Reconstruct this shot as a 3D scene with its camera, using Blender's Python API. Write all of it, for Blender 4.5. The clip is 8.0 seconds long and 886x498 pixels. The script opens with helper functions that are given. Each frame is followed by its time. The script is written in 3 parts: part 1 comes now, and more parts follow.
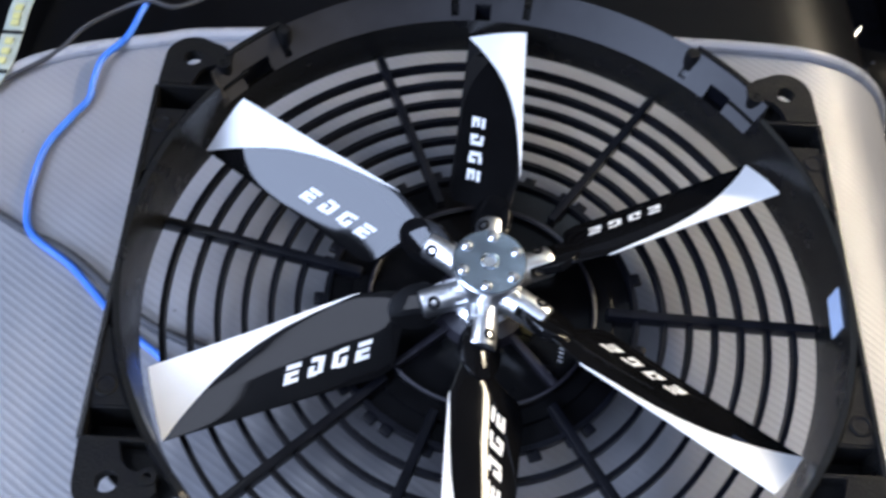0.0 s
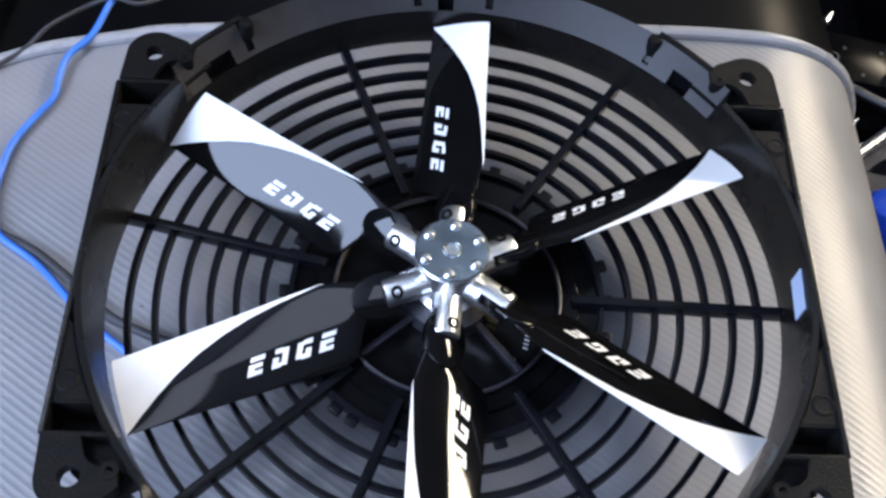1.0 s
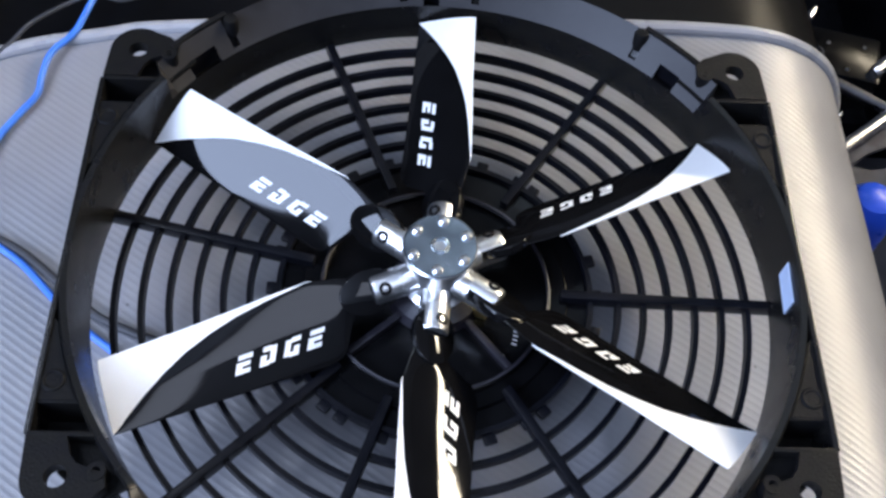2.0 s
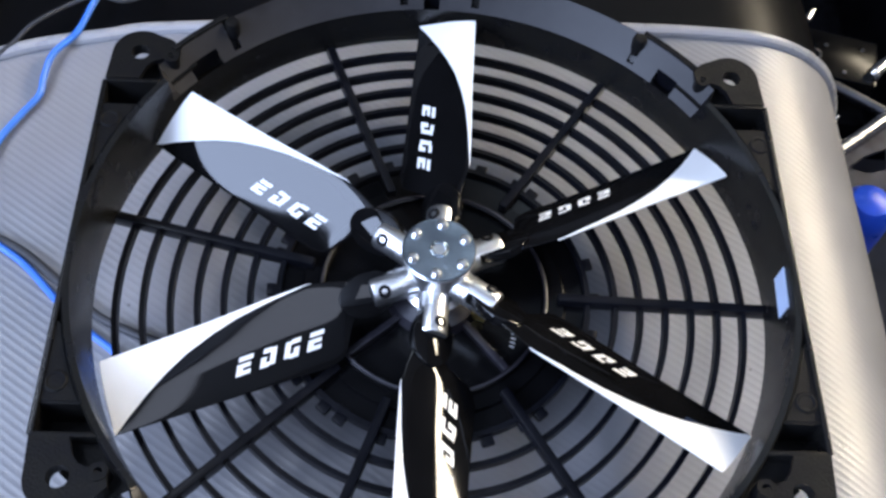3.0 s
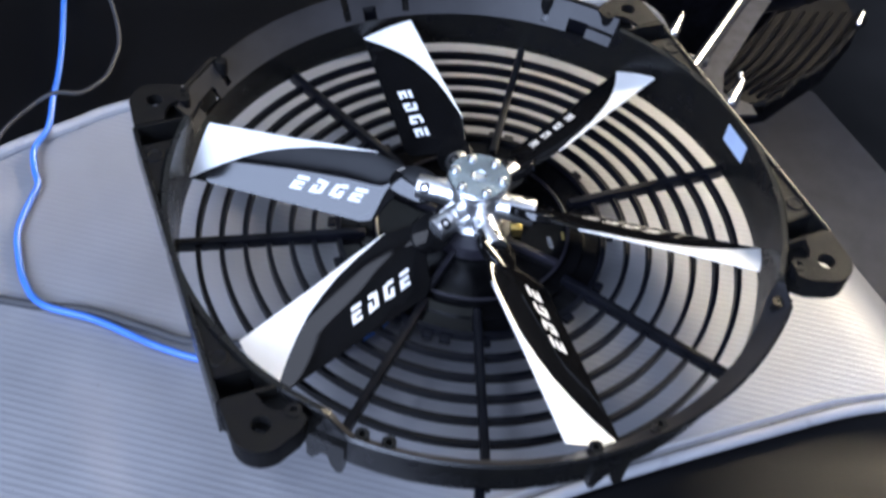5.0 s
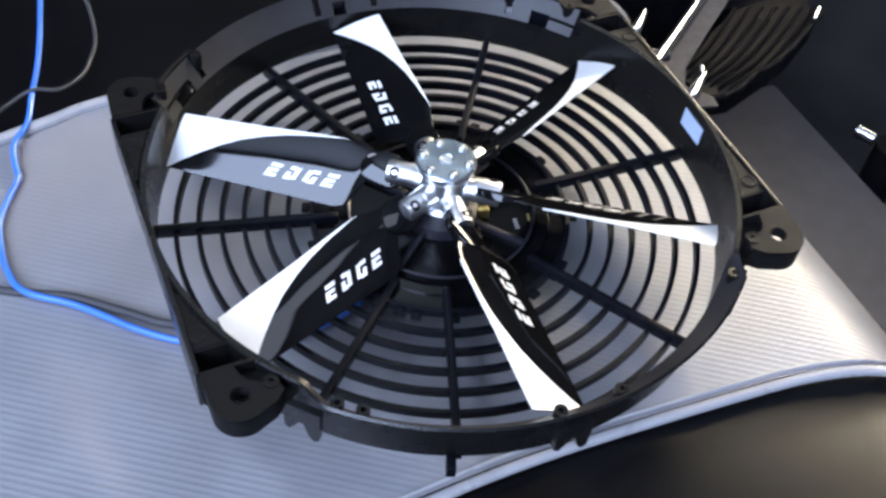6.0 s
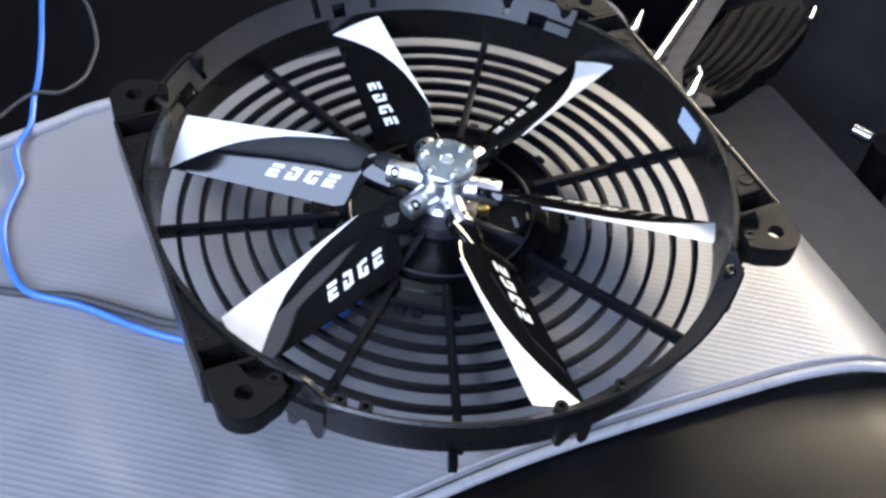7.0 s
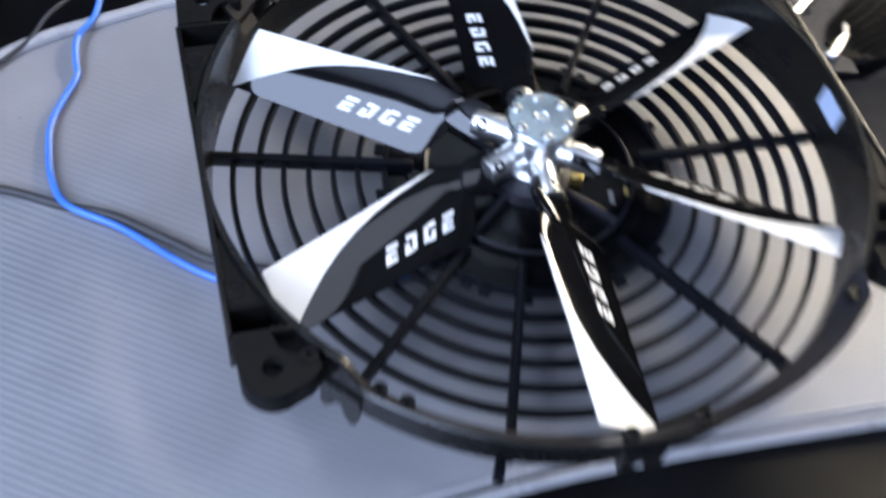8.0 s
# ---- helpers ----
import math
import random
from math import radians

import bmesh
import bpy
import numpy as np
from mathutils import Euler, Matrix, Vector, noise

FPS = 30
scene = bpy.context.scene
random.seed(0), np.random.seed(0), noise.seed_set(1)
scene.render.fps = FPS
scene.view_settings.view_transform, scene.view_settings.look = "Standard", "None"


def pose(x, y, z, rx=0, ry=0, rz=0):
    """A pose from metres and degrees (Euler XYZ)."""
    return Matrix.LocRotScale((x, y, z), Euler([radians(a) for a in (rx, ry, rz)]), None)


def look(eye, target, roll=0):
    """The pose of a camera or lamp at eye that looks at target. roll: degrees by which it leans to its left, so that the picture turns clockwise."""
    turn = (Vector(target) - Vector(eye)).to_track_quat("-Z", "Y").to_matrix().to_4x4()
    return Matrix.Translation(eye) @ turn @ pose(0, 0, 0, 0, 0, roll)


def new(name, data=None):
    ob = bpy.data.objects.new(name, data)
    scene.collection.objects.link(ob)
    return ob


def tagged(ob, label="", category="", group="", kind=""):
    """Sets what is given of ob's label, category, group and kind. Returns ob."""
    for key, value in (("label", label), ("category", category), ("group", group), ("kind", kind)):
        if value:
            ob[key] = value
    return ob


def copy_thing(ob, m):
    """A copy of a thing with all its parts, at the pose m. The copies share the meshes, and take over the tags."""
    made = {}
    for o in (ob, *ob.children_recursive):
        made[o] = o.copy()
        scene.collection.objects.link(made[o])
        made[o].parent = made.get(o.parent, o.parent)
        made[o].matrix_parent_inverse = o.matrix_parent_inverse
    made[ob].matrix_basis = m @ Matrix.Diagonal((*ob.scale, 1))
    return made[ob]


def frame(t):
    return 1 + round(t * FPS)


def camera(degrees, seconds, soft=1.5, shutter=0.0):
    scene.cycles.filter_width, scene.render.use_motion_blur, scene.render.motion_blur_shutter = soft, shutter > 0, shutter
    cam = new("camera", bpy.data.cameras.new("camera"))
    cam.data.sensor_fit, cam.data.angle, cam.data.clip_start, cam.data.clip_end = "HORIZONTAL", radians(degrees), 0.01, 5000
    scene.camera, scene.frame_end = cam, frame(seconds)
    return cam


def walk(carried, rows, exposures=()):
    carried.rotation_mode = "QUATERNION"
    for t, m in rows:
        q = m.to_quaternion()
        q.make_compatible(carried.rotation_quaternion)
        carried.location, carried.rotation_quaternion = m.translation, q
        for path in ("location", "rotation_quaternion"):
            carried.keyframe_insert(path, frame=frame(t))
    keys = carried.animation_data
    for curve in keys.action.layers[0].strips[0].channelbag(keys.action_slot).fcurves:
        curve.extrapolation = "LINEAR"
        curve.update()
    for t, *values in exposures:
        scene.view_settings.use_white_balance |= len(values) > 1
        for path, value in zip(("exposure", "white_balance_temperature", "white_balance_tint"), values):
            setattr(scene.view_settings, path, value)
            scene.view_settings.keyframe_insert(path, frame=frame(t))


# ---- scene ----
cam = camera(44.98, 8.0, soft=2.8, shutter=0.8)
PATH = [
    (0.0, -0.0339, -0.2313, 0.4555, 31.47, -3.26, 1.92),
    (0.2, -0.0272, -0.2386, 0.452, 32.71, -3.13, 1.3),
    (0.5, -0.0208, -0.2304, 0.4594, 31.44, -3.5, 1.22),
    (1.0, -0.0199, -0.2346, 0.4545, 31.44, -2.89, 0.81),
    (1.5, -0.017, -0.2316, 0.4547, 31.26, -3.24, 0.99),
    (1.7, -0.0219, -0.2345, 0.4523, 31.42, -3.51, 0.25),
    (2.8, -0.0186, -0.2322, 0.4572, 30.89, -3.09, -0.02),
    (3.0, -0.0221, -0.233, 0.4584, 31.01, -3.64, 0.24),
    (3.5, -0.0359, -0.2552, 0.4572, 32.29, -4.56, 0.11),
    (3.7, -0.0426, -0.2699, 0.4572, 32.89, -4.2, -1.24),
    (3.8, -0.0475, -0.2723, 0.458, 33.05, -3.98, -1.89),
    (3.9, -0.0667, -0.287, 0.4526, 34.44, -4.46, -4.31),
    (4.0, -0.0873, -0.2853, 0.4549, 34.16, -4.41, -7.07),
    (4.1, -0.1022, -0.2818, 0.4605, 34.62, -3.91, -8.83),
    (4.2, -0.1279, -0.2746, 0.4609, 35.78, -4.0, -12.37),
    (4.3, -0.141, -0.2748, 0.4631, 36.91, -3.72, -13.84),
    (4.4, -0.1505, -0.2907, 0.4586, 37.88, -3.79, -15.01),
    (4.5, -0.1596, -0.3017, 0.4563, 38.43, -3.99, -15.82),
    (4.6, -0.1749, -0.3014, 0.4577, 39.09, -4.13, -17.95),
    (4.7, -0.1779, -0.3071, 0.4566, 39.79, -4.5, -18.74),
    (4.8, -0.1808, -0.3149, 0.4574, 39.97, -4.6, -19.88),
    (4.9, -0.1817, -0.3269, 0.4553, 40.34, -4.36, -21.27),
    (5.0, -0.1826, -0.3309, 0.452, 40.47, -4.42, -21.66),
    (5.1, -0.1854, -0.3388, 0.4526, 40.32, -4.42, -21.81),
    (5.2, -0.1829, -0.3414, 0.4534, 40.02, -4.34, -21.55),
    (6.3, -0.1903, -0.3599, 0.4591, 41.4, -4.68, -23.64),
    (6.5, -0.1903, -0.3606, 0.4571, 41.24, -4.57, -23.38),
    (7.0, -0.1923, -0.36, 0.4611, 41.33, -4.49, -23.56),
    (7.5, -0.1904, -0.3545, 0.455, 40.78, -4.97, -23.13),
    (7.6, -0.1919, -0.3518, 0.4457, 40.19, -4.92, -21.76),
    (7.7, -0.1823, -0.3462, 0.4477, 38.58, -5.11, -19.65),
    (7.8, -0.1737, -0.3348, 0.4428, 36.73, -5.03, -18.24),
    (7.9, -0.1649, -0.321, 0.4374, 35.89, -4.37, -16.3),
    (8.0, -0.1595, -0.3002, 0.4303, 35.18, -5.37, -14.53),
]

walk(cam, [(t, pose(x, y, z, rx, ry, rz)) for t, x, y, z, rx, ry, rz in PATH], exposures=[(0.0, 0.22), (4.0, 0.28), (4.3, 0.18), (4.6, 0.26), (5.0, 0.33), (6.3, 0.45), (7.4, 0.45), (8.0, 0.28)])

# ------------------------------------------------------------------ world and light
world = bpy.data.worlds.new("dim_room")
world.use_nodes = True
scene.world = world
world.node_tree.nodes["Background"].inputs["Color"].default_value = (0.55, 0.62, 0.8, 1)
world.node_tree.nodes["Background"].inputs["Strength"].default_value = 0.02


def area_lamp(name, eye, target, sx, sy, watts, colour, spread=180):
    data = bpy.data.lights.new(name, "AREA")
    data.shape, data.size, data.size_y = "RECTANGLE", sx, sy
    data.energy, data.color, data.spread = watts, colour, radians(spread)
    ob = new(name, data)
    ob.matrix_world = look(eye, target)
    return ob


area_lamp("window_light", (-1.57, -1.32, 1.45), (0, -1.00, 1.35), 1.70, 1.36, 106, (0.55, 0.68, 1.0))
area_lamp("ceiling_panel_light", (-1.25, 0.40, 2.285), (-1.25, 0.40, 0), 0.56, 0.56, 15, (0.70, 0.79, 1.0))
# added light out of view that brightens the hub's cap plate
area_lamp("far_fill_light", (0.65, 1.62, 2.285), (0.65, 1.62, 0), 0.56, 0.56, 2.8, (0.68, 0.82, 1.0))
area_lamp("south_panel_light", (1.00, -1.08, 2.285), (1.00, -1.08, 0), 1.10, 1.10, 10.5, (0.70, 0.78, 1.0))
# assumed warm source out of view to the east, placed by its reflections
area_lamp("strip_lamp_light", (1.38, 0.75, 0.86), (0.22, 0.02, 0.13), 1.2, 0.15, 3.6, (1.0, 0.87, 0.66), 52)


# ------------------------------------------------------------------ materials
def material(name, colour, rough=0.5, metal=0.0, vary=0.15, scale=60.0, bump=0.1, grain=900.0, coat=0.0, spec=0.5, dirt=None, rough_vary=0.12):
    m = bpy.data.materials.new(name)
    m.use_nodes = True
    nt = m.node_tree
    b = nt.nodes["Principled BSDF"]
    b.inputs["Metallic"].default_value = metal
    b.inputs["Specular IOR Level"].default_value = spec
    b.inputs["Coat Weight"].default_value = coat
    b.inputs["Coat Roughness"].default_value = 0.05
    co = nt.nodes.new("ShaderNodeTexCoord")
    big = nt.nodes.new("ShaderNodeTexNoise")
    big.inputs["Scale"].default_value, big.inputs["Detail"].default_value = scale, 5
    fine = nt.nodes.new("ShaderNodeTexNoise")
    fine.inputs["Scale"].default_value, fine.inputs["Detail"].default_value = grain, 3
    nt.links.new(co.outputs["Object"], big.inputs["Vector"])
    nt.links.new(co.outputs["Object"], fine.inputs["Vector"])
    ramp = nt.nodes.new("ShaderNodeValToRGB")
    lo = [max(0.0, c * (1 - vary)) for c in colour]
    hi = [min(1.0, c * (1 + vary)) for c in colour]
    if dirt:
        lo = dirt
    ramp.color_ramp.elements[0].position, ramp.color_ramp.elements[1].position = 0.35, 0.68
    ramp.color_ramp.elements[0].color, ramp.color_ramp.elements[1].color = (*lo, 1), (*hi, 1)
    nt.links.new(big.outputs["Fac"], ramp.inputs["Fac"])
    nt.links.new(ramp.outputs["Color"], b.inputs["Base Color"])
    mr = nt.nodes.new("ShaderNodeMapRange")
    mr.inputs["To Min"].default_value = max(0.02, rough - rough_vary)
    mr.inputs["To Max"].default_value = min(1.0, rough + rough_vary)
    nt.links.new(big.outputs["Fac"], mr.inputs["Value"])
    nt.links.new(mr.outputs["Result"], b.inputs["Roughness"])
    if bump:
        bp = nt.nodes.new("ShaderNodeBump")
        bp.inputs["Strength"].default_value, bp.inputs["Distance"].default_value = bump, 0.0006
        nt.links.new(fine.outputs["Fac"], bp.inputs["Height"])
        nt.links.new(bp.outputs["Normal"], b.inputs["Normal"])
    return m


EARS = material("textured_black_nylon", (0.0034, 0.0034, 0.0042), 0.52, vary=0.4, scale=90, bump=0.5, grain=900, dirt=(0.0075, 0.0072, 0.0064), spec=0.13, rough_vary=0.15)
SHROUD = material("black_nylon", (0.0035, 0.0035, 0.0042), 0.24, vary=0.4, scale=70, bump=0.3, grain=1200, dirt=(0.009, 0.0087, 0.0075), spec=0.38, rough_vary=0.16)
# the flared lip is paler and more matte than the wall below it
FLARE = material("paler_black_nylon", (0.026, 0.025, 0.027), 0.46, vary=0.25, scale=50, bump=0.2, grain=1500, spec=0.40)
GRILLE = material("black_grille_nylon", (0.0035, 0.0038, 0.006), 0.36, vary=0.3, bump=0.15, spec=0.17)
MOTOR = material("black_motor_paint", (0.003, 0.003, 0.0035), 0.2, vary=0.3, bump=0.05, spec=0.14)
CARBON = material("gloss_black_blade", (0.004, 0.004, 0.0045), 0.05, vary=0.2, bump=0.0, coat=0.0, spec=0.36, rough_vary=0.02)
WHITE = material("white_blade_paint", (0.93, 0.93, 0.92), 0.3, vary=0.02, bump=0.0, coat=0.0, rough_vary=0.03)
ALU = material("machined_aluminium", (0.86, 0.87, 0.88), 0.34, metal=1.0, vary=0.08, scale=200, bump=0.08, grain=2500, rough_vary=0.06)
STEEL = material("dark_steel_screw", (0.10, 0.10, 0.11), 0.3, metal=0.9, vary=0.2, bump=0.0)
DISC = material("blue_grey_cap_plate", (0.42, 0.49, 0.55), 0.24, metal=1.0, vary=0.22, scale=70, bump=0.05, grain=1500, rough_vary=0.10)
SCREW = material("bright_steel_screw", (0.92, 0.92, 0.92), 0.30, metal=1.0, vary=0.05, bump=0.0)
VINYL = material("silver_ribbed_vinyl", (0.25, 0.25, 0.265), 0.40, vary=0.09, scale=18, bump=0.12, grain=2200, spec=1.0)
vt = VINYL.node_tree
cell = vt.nodes.new("ShaderNodeTexVoronoi")
cell.inputs["Scale"].default_value = 42
speck = vt.nodes.new("ShaderNodeMapRange")
speck.inputs["From Min"].default_value, speck.inputs["From Max"].default_value = 0.020, 0.042
speck.inputs["To Min"].default_value, speck.inputs["To Max"].default_value = 0.45, 1.0
coords = vt.nodes.new("ShaderNodeTexCoord")
grime = vt.nodes.new("ShaderNodeMix")
grime.data_type, grime.blend_type = "RGBA", "MULTIPLY"
grime.inputs["Factor"].default_value = 1.0
vinyl_bsdf = vt.nodes["Principled BSDF"]
tone = vinyl_bsdf.inputs["Base Color"].links[0].from_socket
vt.links.new(coords.outputs["Object"], cell.inputs["Vector"])
vt.links.new(cell.outputs["Distance"], speck.inputs["Value"])
vt.links.new(tone, grime.inputs[6])
vt.links.new(speck.outputs["Result"], grime.inputs[7])
vt.links.new(grime.outputs[2], vinyl_bsdf.inputs["Base Color"])
PIPING = material("silver_piping_vinyl", (0.36, 0.36, 0.375), 0.3, vary=0.05, bump=0.1)
BLACKVINYL = material("black_gloss_vinyl", (0.0022, 0.0022, 0.0028), 0.29, vary=0.3, scale=12, bump=0.25, grain=1200, coat=0.0, spec=0.30, rough_vary=0.04)
BLUE = material("blue_wire_jacket", (0.06, 0.22, 0.78), 0.35, vary=0.1, bump=0.1)
BLACKWIRE = material("black_wire_jacket", (0.05, 0.05, 0.055), 0.6, vary=0.2, bump=0.1)
LABEL = material("pale_blue_label", (0.50, 0.61, 0.82), 0.35, vary=0.05, bump=0.0)
CHROME = material("chrome_bar", (0.8, 0.8, 0.82), 0.20, metal=1.0, vary=0.08, scale=150, bump=0.0, rough_vary=0.06)
CASE = material("charcoal_case", (0.062, 0.060, 0.070), 0.6, vary=0.2, scale=40, bump=0.3)
GREYSTEEL = material("dull_grey_steel", (0.050, 0.050, 0.060), 0.5, metal=0.1, vary=0.25, scale=90, bump=0.2, grain=600, spec=0.2)
MOTORFIN = material("satin_black_motor_cast", (0.013, 0.012, 0.018), 0.40, vary=0.3, scale=140, bump=0.2, spec=0.5)
RUBBER = material("black_rubber", (0.006, 0.006, 0.007), 0.55, vary=0.3, bump=0.2, spec=0.15)
FINS = material("satin_black_cast", (0.0050, 0.0050, 0.0068), 0.44, vary=0.5, scale=120, bump=0.6, grain=300, spec=0.06, rough_vary=0.2)
FLOOR = material("dark_floor", (0.017, 0.016, 0.016), 0.7, vary=0.5, scale=6, bump=0.2)
LEDBASE = material("pale_strip_lacquer", (0.42, 0.47, 0.42), 0.4, vary=0.12, scale=120, bump=0.1)
LEDCHIP = material("yellow_led_gel", (0.62, 0.60, 0.26), 0.35, vary=0.15, bump=0.0)
WALL = material("dim_wall", (0.10, 0.095, 0.09), 0.8, vary=0.12, scale=4, bump=0.2, grain=300)
CEILING = material("pale_ceiling_paint", (0.80, 0.80, 0.80), 0.8, vary=0.05, scale=4, bump=0.2, grain=300)
BLUEPLASTIC = material("blue_plastic", (0.02, 0.09, 0.72), 0.3, vary=0.1, bump=0.0)


# ------------------------------------------------------------------ mesh helpers
def thing(name, label, category, group="", kind="", at=(0, 0, 0)):
    ob = new(name)
    ob.empty_display_size = 0.02
    ob.location = at
    return tagged(ob, label, category, group, kind)


def mesh_of(name, bm, mat, smooth=True, sharp=26):
    bmesh.ops.recalc_face_normals(bm, faces=bm.faces)
    me = bpy.data.meshes.new(name)
    bm.to_mesh(me)
    bm.free()
    me.materials.append(mat)
    if smooth:
        for p in me.polygons:
            p.use_smooth = True
        me.set_sharp_from_angle(angle=radians(sharp))
    return me


def part(name, bm, mat, parent, label="", smooth=True, m=None):
    me = bm if isinstance(bm, bpy.types.Mesh) else mesh_of(name, bm, mat, smooth)
    ob = new(name, me)
    if parent is not None:
        ob.parent = parent
    if m is not None:
        ob.matrix_basis = m
    return tagged(ob, label)


def box(sx, sy, sz, at=(0, 0, 0), bevel=0.0):
    bm = bmesh.new()
    bmesh.ops.create_cube(bm, size=1.0, matrix=Matrix.Translation(at) @ Matrix.Diagonal((sx, sy, sz, 1)))
    if bevel:
        bmesh.ops.bevel(bm, geom=bm.edges[:], offset=bevel, segments=2, affect="EDGES", profile=0.6)
    return bm


def lathe(profile, segs=96, closed=True, start=0.0, end=360.0):
    """Turn a profile of (radius, height) pairs round z."""
    bm = bmesh.new()
    full = abs(end - start - 360) < 1e-6
    n = segs if full else segs + 1
    rings = []
    for i in range(n):
        a = radians(start + (end - start) * i / segs)
        rings.append([bm.verts.new((r * math.cos(a), r * math.sin(a), z)) for r, z in profile])
    k = len(profile)
    for i in range(segs):
        p, q = rings[i], rings[(i + 1) % n]
        for j in range(k if closed else k - 1):
            bm.faces.new((p[j], q[j], q[(j + 1) % k], p[(j + 1) % k]))
    if not full and closed:
        bm.faces.new(rings[0])
        bm.faces.new(rings[-1][::-1])
    return bm


def solid_lathe(profile, segs=48):
    """A capped solid of turning, from the bottom to the top."""
    bm = lathe(profile, segs, closed=False)
    bm.verts.ensure_lookup_table()
    k = len(profile)
    bm.faces.new([bm.verts[i * k] for i in range(segs)][::-1])
    bm.faces.new([bm.verts[i * k + k - 1] for i in range(segs)])
    return bm


def plate(outer, holes, z0, z1):
    """A flat plate with holes, between two heights."""
    bm = bmesh.new()
    for z in (z0, z1):
        edges = []
        for loop in (outer, *holes):
            vs = [bm.verts.new((x, y, z)) for x, y in loop]
            edges += [bm.edges.new((vs[i], vs[(i + 1) % len(vs)])) for i in range(len(vs))]
        bmesh.ops.triangle_fill(bm, use_beauty=True, use_dissolve=False, edges=edges)
    bm.verts.ensure_lookup_table()
    n = len(outer) + sum(len(h) for h in holes)
    at = 0
    for loop in (outer, *holes):
        for i in range(len(loop)):
            a, b = at + i, at + (i + 1) % len(loop)
            bm.faces.new([bm.verts[j] for j in (a, b, b + n, a + n)])
        at += len(loop)
    return bm


def arc(cx, cy, r, a0, a1, n):
    return [(cx + r * math.cos(radians(a0 + (a1 - a0) * i / n)), cy + r * math.sin(radians(a0 + (a1 - a0) * i / n))) for i in range(n + 1)]


def smooth_path(pts, n=12, closed=False):
    """Catmull-Rom through points."""
    P = [Vector(p) for p in pts]
    out = []
    k = len(P)
    for i in range(k if closed else k - 1):
        if closed:
            a, b, c, d = P[i - 1], P[i], P[(i + 1) % k], P[(i + 2) % k]
        else:
            a, b, c, d = P[max(i - 1, 0)], P[i], P[i + 1], P[min(i + 2, k - 1)]
        for j in range(n):
            t = j / n
            out.append(0.5 * ((2 * b) + (c - a) * t + (2 * a - 5 * b + 4 * c - d) * t * t + (3 * b - a - 3 * c + d) * t ** 3))
    if not closed:
        out.append(P[-1])
    return out


def tube(pts, r, segs=10, wobble=0.0):
    bm = bmesh.new()
    rings = []
    up = Vector((0, 0, 1))
    for i, p in enumerate(pts):
        d = (pts[min(i + 1, len(pts) - 1)] - pts[max(i - 1, 0)]).normalized()
        s = d.cross(up)
        s = s.normalized() if s.length > 1e-4 else Vector((1, 0, 0))
        u = s.cross(d)
        rr = r * (1 + wobble * math.sin(i * 1.3))
        rings.append([bm.verts.new(p + rr * (math.cos(2 * math.pi * j / segs) * s + math.sin(2 * math.pi * j / segs) * u)) for j in range(segs)])
    for a, b in zip(rings, rings[1:]):
        for j in range(segs):
            bm.faces.new((a[j], a[(j + 1) % segs], b[(j + 1) % segs], b[j]))
    bm.faces.new(rings[0][::-1])
    bm.faces.new(rings[-1])
    return bm


def cylinder(r, length, segs=24, bevel=0.0008):
    """Along +x from the origin."""
    b = min(bevel, r * 0.4)
    bm = solid_lathe([(r - b, 0), (r, b), (r, length - b), (r - b, length)], segs)
    bmesh.ops.transform(bm, matrix=Matrix.Rotation(radians(90), 4, "Y"), verts=bm.verts)
    return bm


# ------------------------------------------------------------------ room shell
def slab(name, sx, sy, sz, at, mat, label, category):
    ob = part(name, box(sx, sy, sz, at), mat, None, smooth=False)
    return tagged(ob, label, category, kind="structure")


FLOOR_Z = -0.48
slab("floor", 5.0, 5.0, 0.1, (0, 0, FLOOR_Z - 0.05), FLOOR, "dark worn workshop floor in shade", "floor")
slab("ceiling", 5.0, 5.0, 0.1, (0, 0, 2.37), CEILING, "plain pale ceiling high above the bench", "ceiling")
slab("wall_north", 5.0, 0.1, 2.8, (0, 2.45, 0.92), WALL, "dim plain wall in deep shade", "wall")
slab("wall_south", 5.0, 0.1, 2.8, (0, -2.45, 0.92), WALL, "dim plain wall in deep shade", "wall")
slab("wall_east", 0.1, 4.8, 2.8, (2.45, 0, 0.92), WALL, "dim plain wall in deep shade", "wall")
# west wall round the window opening
slab("wall_west", 0.1, 4.8, 1.22, (-1.65, 0, 0.13), WALL, "dim plain wall below the window", "wall")
slab("wall_west_top", 0.1, 4.8, 0.14, (-1.65, 0, 2.25), WALL, "dim plain wall above the window", "wall")
slab("wall_west_side", 0.1, 0.18, 1.44, (-1.65, -2.31, 1.46), WALL, "dim plain wall beside the window", "wall")
slab("wall_west_end", 0.1, 2.84, 1.44, (-1.65, 0.98, 1.46), WALL, "dim plain wall beside the window", "wall")
window_1 = thing("window_1", "plain window frame in the wall letting in cool daylight", "window", kind="structure")
for y in (-2.205, -0.455):
    part("window_frame", box(0.08, 0.03, 1.44, (-1.65, y, 1.46), 0.003), PIPING, window_1)
for z in (0.755, 2.165):
    part("window_sill", box(0.08, 1.72, 0.03, (-1.65, -1.33, z), 0.003), PIPING, window_1)
panel = thing("ceiling_light", "assumed square flat ceiling light with a pale metal frame, out of view", "light", "ceiling lights", at=(-1.25, 0.40, 2.305))
for sx in (-1, 1):
    part("light_frame", box(0.02, 0.62, 0.03, (sx * 0.30, 0, 0), 0.002), PIPING, panel)
    part("light_frame", box(0.58, 0.02, 0.03, (0, sx * 0.30, 0), 0.002), PIPING, panel)
# unseen fixture frames, added to go with the two further ceiling lights
copy_thing(panel, pose(0.65, 1.62, 2.305))
